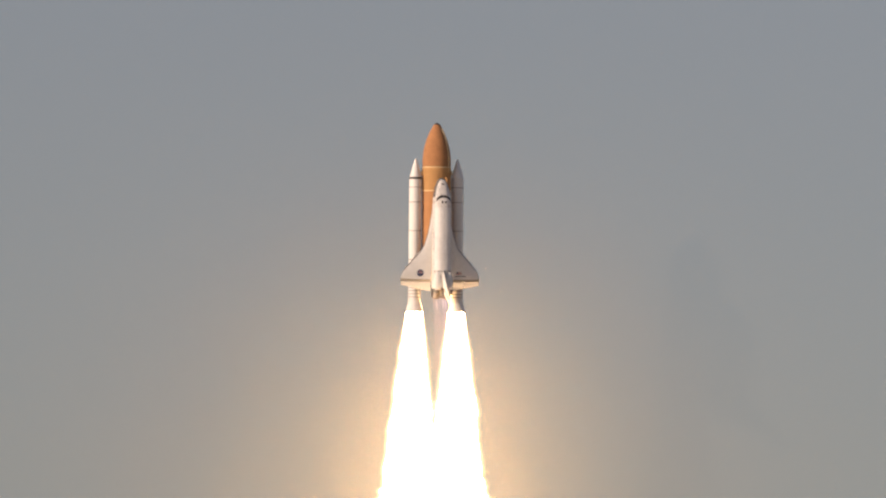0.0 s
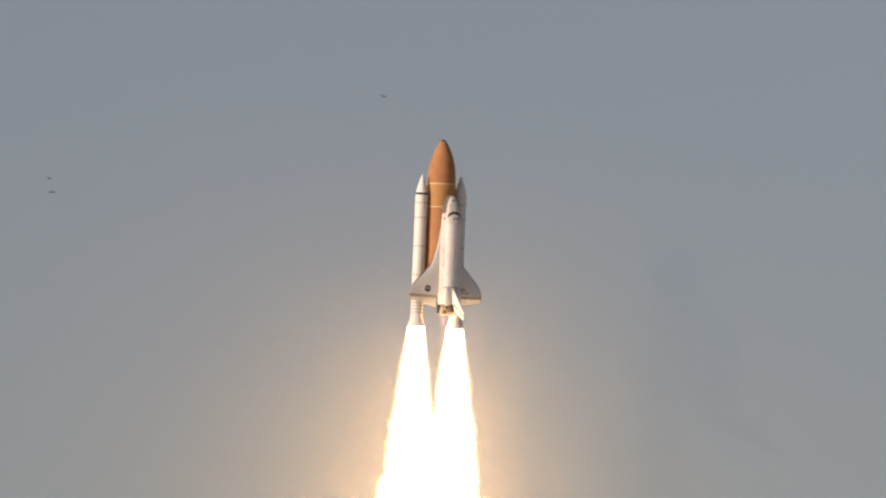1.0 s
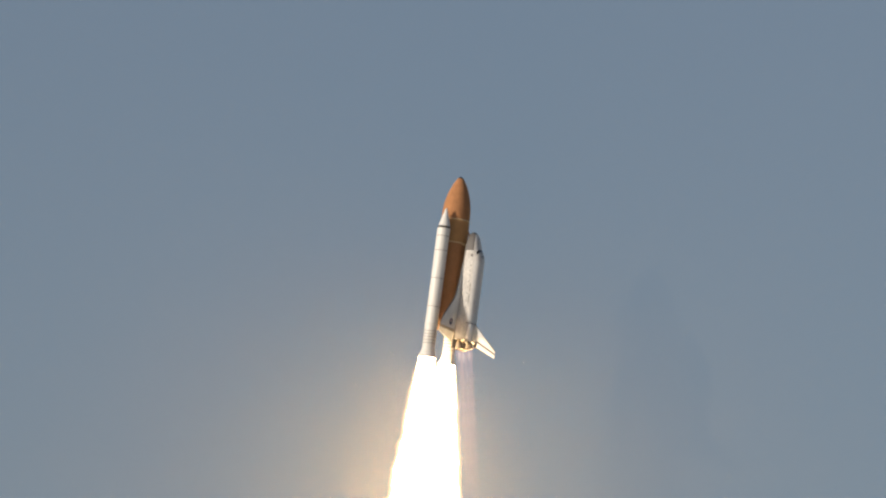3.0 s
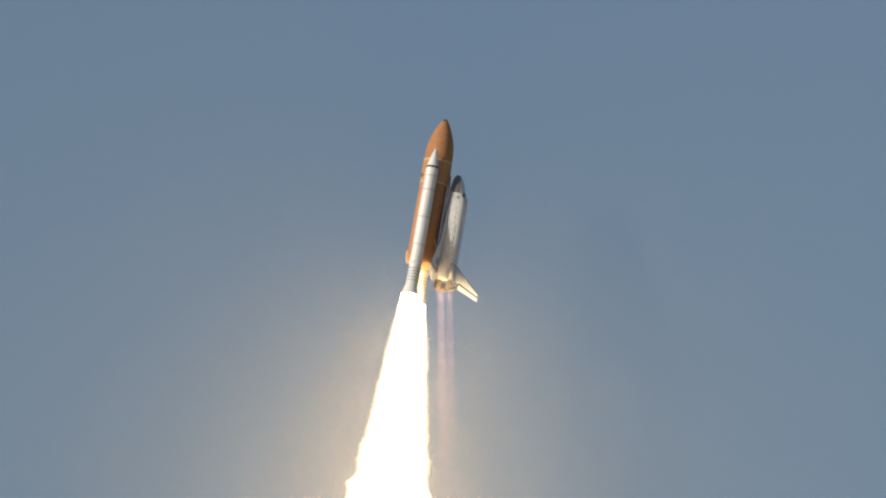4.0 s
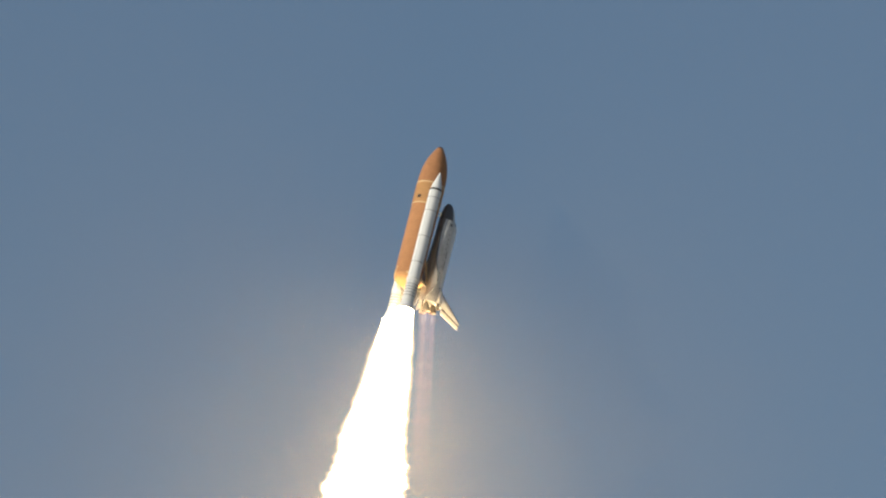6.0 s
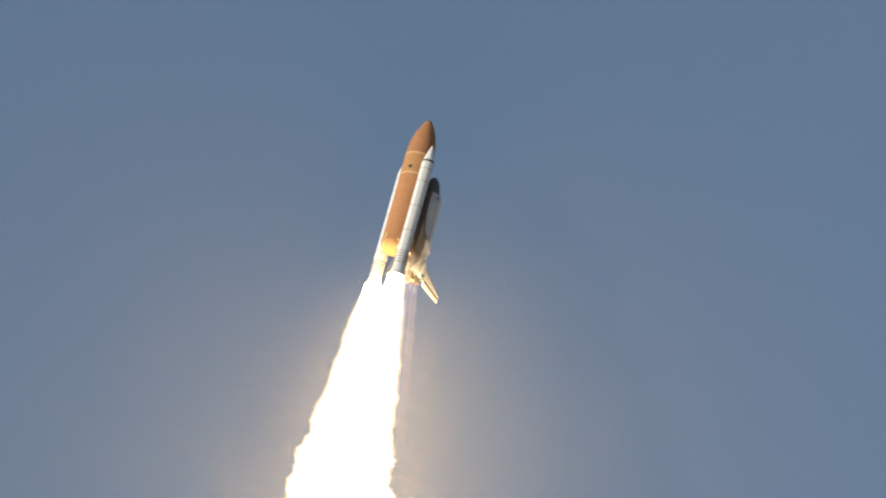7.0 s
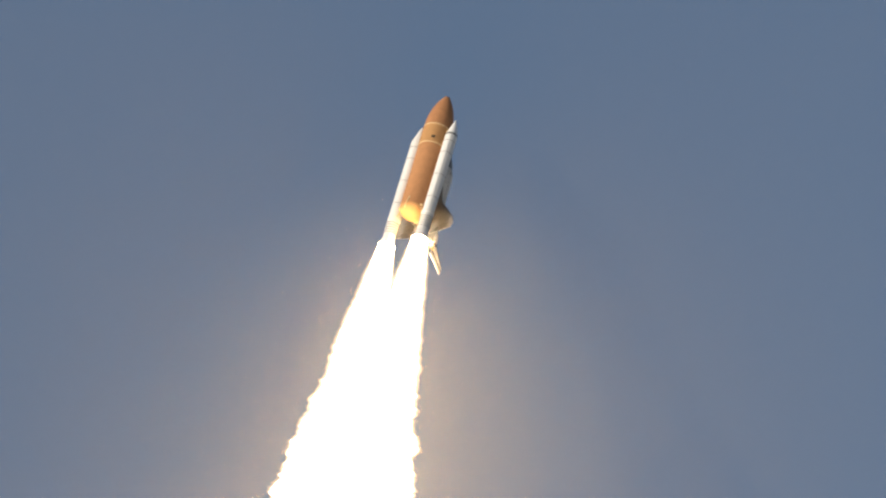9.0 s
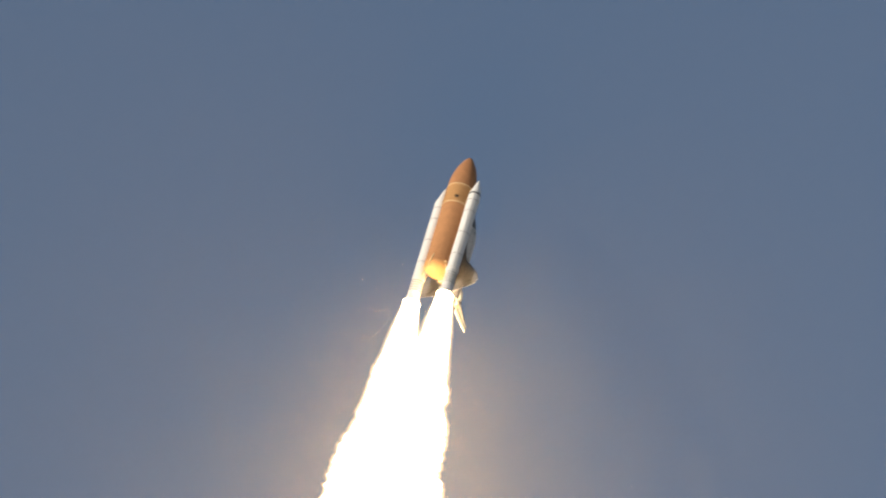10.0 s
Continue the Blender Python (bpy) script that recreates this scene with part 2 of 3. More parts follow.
def tube(p, q, r, seg=10, r2=None):
    p, q = Vector(p), Vector(q)
    turn = (q - p).to_track_quat("Z", "Y").to_matrix()
    bm = bmesh.new()
    r2 = r if r2 is None else r2
    ring = [Vector((math.cos(math.tau * i / seg), math.sin(math.tau * i / seg), 0)) for i in range(seg)]
    skin(bm, [[p + turn @ (v * r) for v in ring], [q + turn @ (v * r2) for v in ring]], True, (True, True))
    return bm


def pipe(points, r, seg=10):
    """A bent pipe through points that run roughly along z."""
    bm = bmesh.new()
    rings = []
    for i, p in enumerate(points):
        d = Vector(points[min(i + 1, len(points) - 1)]) - Vector(points[max(i - 1, 0)])
        turn = d.to_track_quat("Z", "Y").to_matrix()
        rings.append([Vector(p) + turn @ Vector((r * math.cos(math.tau * k / seg), r * math.sin(math.tau * k / seg), 0)) for k in range(seg)])
    skin(bm, rings, True, (True, True))
    return bm


def block(lo, hi, m=None, bevel=0.0):
    bm = bmesh.new()
    bmesh.ops.create_cube(bm, size=1)
    c, s = (Vector(lo) + Vector(hi)) / 2, Vector(hi) - Vector(lo)
    for v in bm.verts:
        v.co = Vector((v.co.x * s.x, v.co.y * s.y, v.co.z * s.z)) + c
    if bevel:
        bmesh.ops.bevel(bm, geom=bm.edges[:], offset=bevel, segments=1, affect="EDGES")
    if m:
        bm.transform(m)
    return bm


# ---- ground ----
def ground():
    bm = bmesh.new()
    skin(bm, [[(r * math.cos(math.tau * i / 48), r * math.sin(math.tau * i / 48), 0) for i in range(48)] for r in (1, 400, 2000, 8000, 30000)], True, (True, False))
    me = bpy.data.meshes.new("ground")
    bm.to_mesh(me)
    bm.free()
    me.materials.append(scrub())
    tagged(new("ground", me), "flat coastal scrub and sand under the launch", "ground", kind="structure")


def glow_sheet():
    """Added curved sheet behind the whole ascent, down to the ground; reflects flame glow."""
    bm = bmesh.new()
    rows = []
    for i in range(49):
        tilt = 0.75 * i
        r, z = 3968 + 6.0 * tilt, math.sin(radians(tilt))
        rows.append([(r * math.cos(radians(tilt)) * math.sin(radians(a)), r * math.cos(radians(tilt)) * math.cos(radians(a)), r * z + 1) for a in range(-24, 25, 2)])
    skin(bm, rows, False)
    me = bpy.data.meshes.new("glow_sheet")
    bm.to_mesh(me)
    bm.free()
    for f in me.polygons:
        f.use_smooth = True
    me.materials.append(halo_film("clear halo film", 0.047, 6000))
    tagged(new("glow_sheet", me), "added clear sheet behind the rocket, reflecting the flames as a hazy halo", "haze", kind="structure")


ground()
glow_sheet()

# ---- external tank ----
TANK_R = 4.2


def ogive(z):
    """The tank's radius at a height on its pointed upper part."""
    rho = (12.6 ** 2 + TANK_R ** 2) / (2 * TANK_R)
    u = min(max(z - 35.0, 0), 11.5)
    return math.sqrt(rho * rho - u * u) + TANK_R - rho


def external_tank():
    t = thing("external_tank", (0, 0, 0), "burnt-orange foam-covered fuel tank between two white boosters", "fuel tank")
    part("aft_tank", turned([(TANK_R, 26.55), (TANK_R, 20), (TANK_R, 14), (TANK_R, 8), (TANK_R, 3.3)], seg=72), FOAM, t)
    dome = [(TANK_R * math.cos(a), 3.3 - 3.3 * math.sin(a)) for a in [radians(d) for d in range(0, 91, 9)]]
    part("aft_dome", turned(dome, seg=64), FOAM_TAN, t, "rounded orange foam end of the tank, lit by the exhaust")
    part("intertank", turned([(TANK_R + 0.05, 33.5), (TANK_R + 0.05, 26.65)], seg=72), FOAM_TAN, t, "tan ribbed middle section")
    nose = [(ogive(z), z) for z in [33.6, 34.4, 35.2] + [35.2 + 0.36 * i for i in range(1, 32)]]
    part("nose_tank", turned(nose, seg=64), FOAM_DARK, t, "pointed orange-brown foam upper tank")
    part("nose_cap", turned([(ogive(46.2) + 0.02, 46.2), (ogive(46.4) + 0.02, 46.4), (0.5, 46.6), (0.22, 46.75), (0.1, 46.82), (0.06, 47.0), (0.0, 47.02)], seg=24), HATCH, t, "small dark nose spike")
    for z in (33.55, 26.6):
        part("flange_band", turned([(TANK_R + 0.02, z + 0.17), (TANK_R + 0.1, z + 0.13), (TANK_R + 0.1, z - 0.13), (TANK_R + 0.02, z - 0.17)], seg=72), FOAM_PALE, t, "thin pale foam band")
    # stringers of the middle section
    bm = bmesh.new()
    for i in range(54):
        a = math.tau * i / 54
        piece = block((TANK_R + 0.03, -0.09, 26.95), (TANK_R + 0.1, 0.09, 33.2), Matrix.Rotation(a, 4, "Z"))
        me = bpy.data.meshes.new("rib")
        piece.to_mesh(me)
        piece.free()
        bm.from_mesh(me)
        bpy.data.meshes.remove(me)
    tagged(part("stringers", bm, FOAM_TAN, t, "tan foam ribs"), kind="stuff")
    # access hatch on the side away from the orbiter
    turn = Matrix.Rotation(radians(-55), 4, "Z")
    part("access_hatch", block((TANK_R, -0.6, 28.05), (TANK_R + 0.16, 0.6, 29.0), turn, 0.05), HATCH, t, "small dark square hatch")
    # oxygen feed line, cable trays and pressure line
    a = radians(118)
    run = [((TANK_R + 0.1) * math.cos(a), (TANK_R + 0.1) * math.sin(a), 30.6), ((TANK_R + 0.55) * math.cos(a), (TANK_R + 0.55) * math.sin(a), 29.6)]
    run += [((TANK_R + 0.6) * math.cos(a), (TANK_R + 0.6) * math.sin(a), z) for z in (27, 20, 12, 6, 3.4)] + [(-1.4, 4.9, 2.3)]
    part("feed_line", pipe(run, 0.24), FOAM_TAN, t, "long tan oxygen feed pipe")
    for i, z in enumerate((24, 19, 14, 9, 5)):
        part("pipe_bracket", block((TANK_R - 0.05, -0.5, z - 0.12), (TANK_R + 0.35, 0.5, z + 0.12), Matrix.Rotation(a, 4, "Z"), 0.03), FOAM, t)
    b = radians(135)
    tray = [(ogive(z) * math.cos(b) * 1.01, ogive(z) * math.sin(b) * 1.01, z) for z in (45, 43.5, 42, 40, 38, 36, 34, 32)]
    part("cable_tray", pipe(tray, 0.19, 8), FOAM_PALE, t, "pale cable tray along the pointed nose")
    low = [(TANK_R * 1.02 * math.cos(b), TANK_R * 1.02 * math.sin(b), z) for z in (32, 24, 16, 8, 3.5)]
    part("cable_tray", pipe(low, 0.11, 6), FOAM, t)
    # struts to the orbiter and the boosters
    for sx in (1, -1):
        part("front_strut", tube((sx * 1.4, 4.0, 26.2), (sx * 0.15, 6.0, 25.7), 0.13), FOAM_PALE, t)
        part("rear_strut", tube((sx * 2.4, 3.3, 3.6), (sx * 2.4, 6.1, 1.3), 0.2), STEEL, t)
        part("rear_brace", tube((sx * 3.3, 2.4, 2.9), (sx * 2.4, 6.0, 1.2), 0.17), STEEL, t)
        part("thrust_strut", tube((sx * 2.0, 3.6, 9.5), (sx * 2.4, 5.8, 1.6), 0.2), FOAM_PALE, t)
        for k in (-1, 1):
            part("booster_strut", tube((sx * 3.9, k * 1.2, 2.6), (sx * 4.9, k * 0.9, 0.5), 0.16), FOAM_PALE, t)
        part("strut_fitting", block((sx * 4.15 - 0.3, -1.9, 3.1), (sx * 4.15 + 0.3, -1.1, 3.6), None, 0.06), FOAM_PALE, t, "small pale foam fitting by the booster")
        part("attach_fitting", block((sx * 4.35 - 0.35, -0.5, 31.2), (sx * 4.35 + 0.35, 0.5, 32.6), None, 0.08), FOAM_PALE, t)
    part("line_fairing", pipe([(4.42 * q * math.cos(radians(a)), 4.42 * q * math.sin(radians(a)), z) for q, a, z in ((0.98, -76, 5.2), (1.0, -78, 4.3), (1.0, -81, 3.3), (0.96, -86, 2.3), (0.86, -92, 1.4))], 0.2, 8), FOAM_PALE, t, "pale pipe fairing at the rear of the tank")
    part("crossbeam", tube((-2.6, 4.75, 2.3), (2.6, 4.75, 2.3), 0.3), FOAM_PALE, t, "pale foam-covered beam")
    return t


# ---- boosters ----
SRB_X, SRB_R, NOZZLE_Z = 6.37, 1.86, -9.55


def booster(side):
    cx = side * SRB_X
    c = (cx, 0)
    t = thing("solid_rocket_booster", (cx, 0, NOZZLE_Z), "white solid rocket booster, " + ("black band under its pointed nose" if side > 0 else "plain pointed nose and flared skirt"), "rocket booster", "boosters beside the tank")
    part("nose_cone", turned([(0.02, 36.25), (0.16, 36.1), (0.34, 35.7), (0.8, 34.3), (1.25, 32.7), (1.62, 31.3), (1.78, 30.65)], c, 40), WHITE, t)
    band = turned([(1.78, 30.65), (1.88, 30.55), (1.88, 30.1), (SRB_R, 30.05)], c, 48)
    if side > 0:
        part("black_band", band, BLACK, t, "narrow black band under the nose")
    else:
        part("nose_ring", band, WHITE, t)
    joints = (27.6, 23.2, 14.7, 6.1)
    tops = (30.05,) + joints
    for hi, lo in zip(tops, joints + (-2.3,)):
        part("motor_segment", turned([(SRB_R, hi - 0.06), (SRB_R, lo + 0.06)], c, 48), WHITE, t)
    for z in joints:
        part("joint_ring", turned([(SRB_R - 0.02, z + 0.1), (SRB_R + 0.05, z + 0.08), (SRB_R + 0.05, z - 0.08), (SRB_R - 0.02, z - 0.1)], c, 48), JOINT, t, "thin grey joint ring")
    part("attach_ring", turned([(SRB_R, 1.0), (SRB_R + 0.2, 0.9), (SRB_R + 0.2, 0.2), (SRB_R, 0.1)], c, 48), WHITE_SKIRT, t)
    part("aft_segment", turned([(SRB_R, -2.3), (SRB_R, -6.4)], c, 48), WHITE_SKIRT, t, "sooty white tail segment")
    for z in (-1.3, -2.2, -3.1, -4.05, -5.0):
        part("stiffener_ring", turned([(SRB_R, z + 0.09), (SRB_R + 0.15, z + 0.065), (SRB_R + 0.15, z - 0.065), (SRB_R, z - 0.09)], c, 48), RING, t, "dark stiffening ring")
    part("aft_skirt", turned([(SRB_R, -6.35), (SRB_R + 0.06, -6.6), (2.2, -7.75), (2.62, -9.1), (2.66, -9.15), (2.66, -9.4), (2.45, -9.4), (2.0, -7.75)], c, 48), WHITE_SKIRT, t, "flared sooty skirt")
    part("nozzle", turned([(1.2, -7.9), (1.55, -8.7), (1.88, -9.8), (1.8, -9.8), (1.45, -8.7)], c, 40), BELL, t)
    for k in range(4):
        a = radians(45 + 90 * k)
        part("hold_down_post", block((2.3, -0.3, -9.4), (2.8, 0.3, -8.55), Matrix.Translation((cx, 0, 0)) @ Matrix.Rotation(a, 4, "Z"), 0.06), WHITE_SKIRT, t)
    # cable tunnel on the outer side, separation motors
    m = Matrix.Translation((cx, 0, 0)) @ Matrix.Rotation(radians(-52 if side > 0 else -128), 4, "Z")
    part("cable_tunnel", block((SRB_R - 0.05, -0.16, -5.8), (SRB_R + 0.13, 0.16, 29.8), m, 0.04), WHITE, t, "raised cable tunnel")
    for k in range(2):
        m = Matrix.Translation((cx, 0, 0)) @ Matrix.Rotation(radians(90 + side * (28 + 40 * k)), 4, "Z")
        part("separation_motor", tube(m @ Vector((2.2, 0, -8.6)), m @ Vector((1.98, 0, -6.9)), 0.17), WHITE_SKIRT, t)
    return t


# ---- orbiter ----
def oz(x):
    aft = min(max((x - 1000) / 300, 0), 1)
    return 46.9 - (x + 419 + 22 * aft) * INCH


def oy(z):
    return (z - 63.5) * INCH


# station, belly, top, half width (inches), belly edge angle
STATIONS = [(236, 338, 346, 4, 66), (241, 323, 360, 19, 62), (252, 311, 374, 34, 58), (272, 300, 390, 50, 50), (305, 291, 409, 65, 38),
            (350, 284, 426, 79, 30), (400, 279, 440, 90, 28), (440, 277, 449, 96, 27), (458, 276, 459, 98, 26), (463, 276, 462, 98, -14), (475, 276, 468, 99, -16), (505, 275, 487, 101, -20),
            (540, 275, 499, 103, -25), (582, 275, 502, 105, -28), (700, 275, 502, 105, -28), (850, 275, 502, 105, -28), (1000, 275, 502, 105, -28),
            (1150, 275, 502, 105, -28), (1302, 275, 502, 105, -28), (1400, 277, 501, 106, -28), (1470, 281, 500, 106, -28), (1502, 286, 496, 104, -28)]


def station(x):
    for a, b in zip(STATIONS, STATIONS[1:]):
        if x <= b[0]:
            k = (x - a[0]) / (b[0] - a[0])
            return [p + (q - p) * k for p, q in zip(a, b)]
    return STATIONS[-1]


def hull(x, deg, out=0.0):
    """A point of the fuselage at a station, by its angle round the section (0 port, 90 top), out metres proud."""
    _, lo, hi, w, _ = station(x)
    a = radians(deg)
    c, s = math.cos(a), math.sin(a)
    mid = lo + 0.5 * (hi - lo)
    n = 2.5 if s >= 0 else 4.5
    h = (hi - mid) if s >= 0 else (mid - lo)
    px = math.copysign(abs(c) ** (2 / n), c) * (w * INCH + out)
    py = math.copysign(abs(s) ** (2 / n), s) * (h * INCH + out)
    return Vector((px, oy(mid) + py, oz(x)))


def patch(x0, x1, d0, d1, nx, nd, out=0.02, thick=0.03, bow=0.0):
    """A raised panel that follows the fuselage."""
    bm = bmesh.new()
    xs = [x0 + (x1 - x0) * i / nx for i in range(nx + 1)]
    ds = [d0 + (d1 - d0) * i / nd for i in range(nd + 1)]

    def at(x, d, o):
        return hull(x + bow * (d - 90) ** 2, d, o)

    skin(bm, [[at(x, d, out) for d in ds] for x in xs], False)
    for x in (x0, x1):
        skin(bm, [[at(x, d, out) for d in ds], [at(x, d, out - thick) for d in ds]], False)
    return bm


# span, leading edge, rear spar, belly, thickness (inches)
WING = [(103, 606, 1420, 277, 52), (125, 766, 1420, 277, 54), (150, 886, 1420, 277, 56), (185, 999, 1420, 278, 55), (215, 1056, 1420, 279, 50),
        (270, 1114, 1419, 281, 43), (330, 1176, 1418, 284, 35), (390, 1240, 1416, 287, 27), (432, 1288, 1415, 289, 21), (458, 1336, 1413, 290, 16), (472, 1384, 1411, 291, 10)]


def wing_at(y):
    for a, b in zip(WING, WING[1:]):
        if y <= b[0]:
            k = (y - a[0]) / (b[0] - a[0])
            return [p + (q - p) * k for p, q in zip(a, b)]
    return WING[-1]


def wing_top(y, x):
    _, le, te, lo, th = wing_at(y)
    u = min(max((x - le) / (te - le), 0), 1)
    return lo + th * (0.28 * (1 - u) ** 6 + 1.55 * math.sqrt(u) * (1 - 0.75 * u))


def wing_point(side, y, x, z):
    return Vector((side * y * INCH, oy(z), oz(x)))


US = [0.05, 0.12, 0.22, 0.37, 0.53, 0.7, 0.85, 1.0]


def wing(o, side):
    top, low, edge = bmesh.new(), bmesh.new(), bmesh.new()
    rows_t, rows_l, rows_e = [], [], []
    for y, le, te, lo, th in WING:
        e = min(0.09, 15 / (te - le))
        us = [0, 0.35 * e, e] + [e + (1 - e) * v for v in US]
        xs = [le + (te - le) * u for u in us]
        ups = [wing_point(side, y, x, wing_top(y, x)) for x in xs]
        downs = [wing_point(side, y, x, lo + th * 0.28 * (1 - u) ** 6) for x, u in zip(xs, us)]
        rows_t.append(ups[2:])
        rows_l.append(downs[2:])
        rows_e.append([ups[2] + Vector((0, 0.01, 0))] + [ups[1], ups[0] + Vector((0, 0, 0.03)), downs[1]] + [downs[2] - Vector((0, 0.01, 0))])
    skin(top, rows_t, False)
    spar = bmesh.new()
    skin(spar, [[r[-1] for r in rows_t], [r[-1] for r in rows_l]], False)
    skin(low, rows_l, False)
    skin(edge, rows_e, False)
    w = part("wing", top, BLANKET, o)
    part("underside", low, TILE, w, "black-tiled underside")
    part("rear_spar", spar, TILE, w, "dark face behind the flaps")
    part("leading_edge", edge, CARBON, w, "grey carbon leading edge")
    # two elevons a side, hinged at the rear spar
    for y0, y1 in ((112, 288), (292, 467)):
        rings = []
        for k in range(5):
            y = y0 + (y1 - y0) * k / 4
            _, _, te, lo, _ = wing_at(y)
            hi = wing_top(y, te)
            end = 1538 - (y - 103) * 0.2
            x0 = te + 4
            mid = (hi + lo) / 2
            rings.append([wing_point(side, y, x0, lo + 1), wing_point(side, y, x0 - 3, mid), wing_point(side, y, x0, hi - 1), wing_point(side, y, end, lo - 9), wing_point(side, y, end, lo - 12)])
        bm = bmesh.new()
        skin(bm, rings, True, (True, True))
        part("elevon", bm, BLANKET, w, "white hinged flap")
        bm = bmesh.new()
        skin(bm, [[ring[1] + Vector((0, 0, 0.012)), ring[0] + Vector((0, -0.012, 0.012)), ring[4] - Vector((0, 0.012, 0))] for ring in rings], False)
        part("elevon_underside", bm, TILE, w, "black-tiled flap underside")
        bm = bmesh.new()
        ys = [y0 + (y1 - y0) * k / 4 for k in range(5)]
        skin(bm, [[wing_point(side, y, wing_at(y)[2] + d, wing_top(y, wing_at(y)[2] + min(d, 0)) + 1.2) for y in ys] for d in (-17, 0, 2)], False)
        # strip painted tan for the flame light seen in the hinge gap
        part("lit_gap", bm, GAP_GLOW, w, "tan strip painted as the flame-lit hinge gap")
        for d in (-21, 2):
            bm = bmesh.new()
            skin(bm, [[wing_point(side, y, wing_at(y)[2] + d + k, wing_top(y, wing_at(y)[2] + min(d + k, 0)) + 1.3) for y in ys] for k in (0, 4)], False)
            part("hinge_strip", bm, TILE, w, "dark hinge line")
    return w


def on_wing(side, y0, y1, x0, x1, up=1.0, n=3):
    bm = bmesh.new()
    skin(bm, [[wing_point(side, y0 + (y1 - y0) * j / n, x0 + (x1 - x0) * i / n, wing_top(y0 + (y1 - y0) * j / n, x0 + (x1 - x0) * i / n) + up) for j in range(n + 1)] for i in range(n + 1)], False)
    return bm


def disc_on_wing(side, y, x, r0, r1, up, half=360, start=0):
    bm = bmesh.new()
    rings = []
    for r in (r0, (r0 + r1) / 2, r1):
        rings.append([wing_point(side, y + r * math.cos(a), x + r * math.sin(a), wing_top(y + r * math.cos(a), x + r * math.sin(a)) + up) for a in [radians(start + half * k / 28) for k in range(29)]])
    skin(bm, rings, False)
    return bm


def bell(name, o, x0, z0, y0, length, r0, r1, cant, mat, label):
    """An engine nozzle, drawn in stack space."""
    prof = [(r0 * 1.5, 0.5), (r0 * 1.3, 0.1), (r0, -0.05)]
    prof += [(r0 + (r1 - r0) * (k / 8) ** 0.62, -length * k / 8) for k in range(1, 9)]
    prof += [(r1 + 0.05, -length - 0.02), (r1 + 0.05, -length + 0.1), (r1 - 0.07, -length + 0.12), (r0, -0.5)]
    bm = turned(prof, (0, 0), 32)
    bm.transform(Matrix.Translation((y0 * INCH, oy(z0), oz(x0))) @ Matrix.Rotation(radians(cant), 4, "X"))
    e = part(name, bm, mat, o, label)
    for k in (0.35, 0.6, 0.82):
        r = r0 + (r1 - r0) * k ** 0.62
        bm = turned([(r, -length * k + 0.06), (r + 0.07, -length * k + 0.05), (r + 0.07, -length * k - 0.05), (r, -length * k - 0.06)], (0, 0), 32)
        bm.transform(Matrix.Translation((y0 * INCH, oy(z0), oz(x0))) @ Matrix.Rotation(radians(cant), 4, "X"))
        part("hoop", bm, STEEL, e)
    return e


ENGINES = ((0, 446, 1498), (-54, 345, 1514), (54, 345, 1514))
CANT = 11


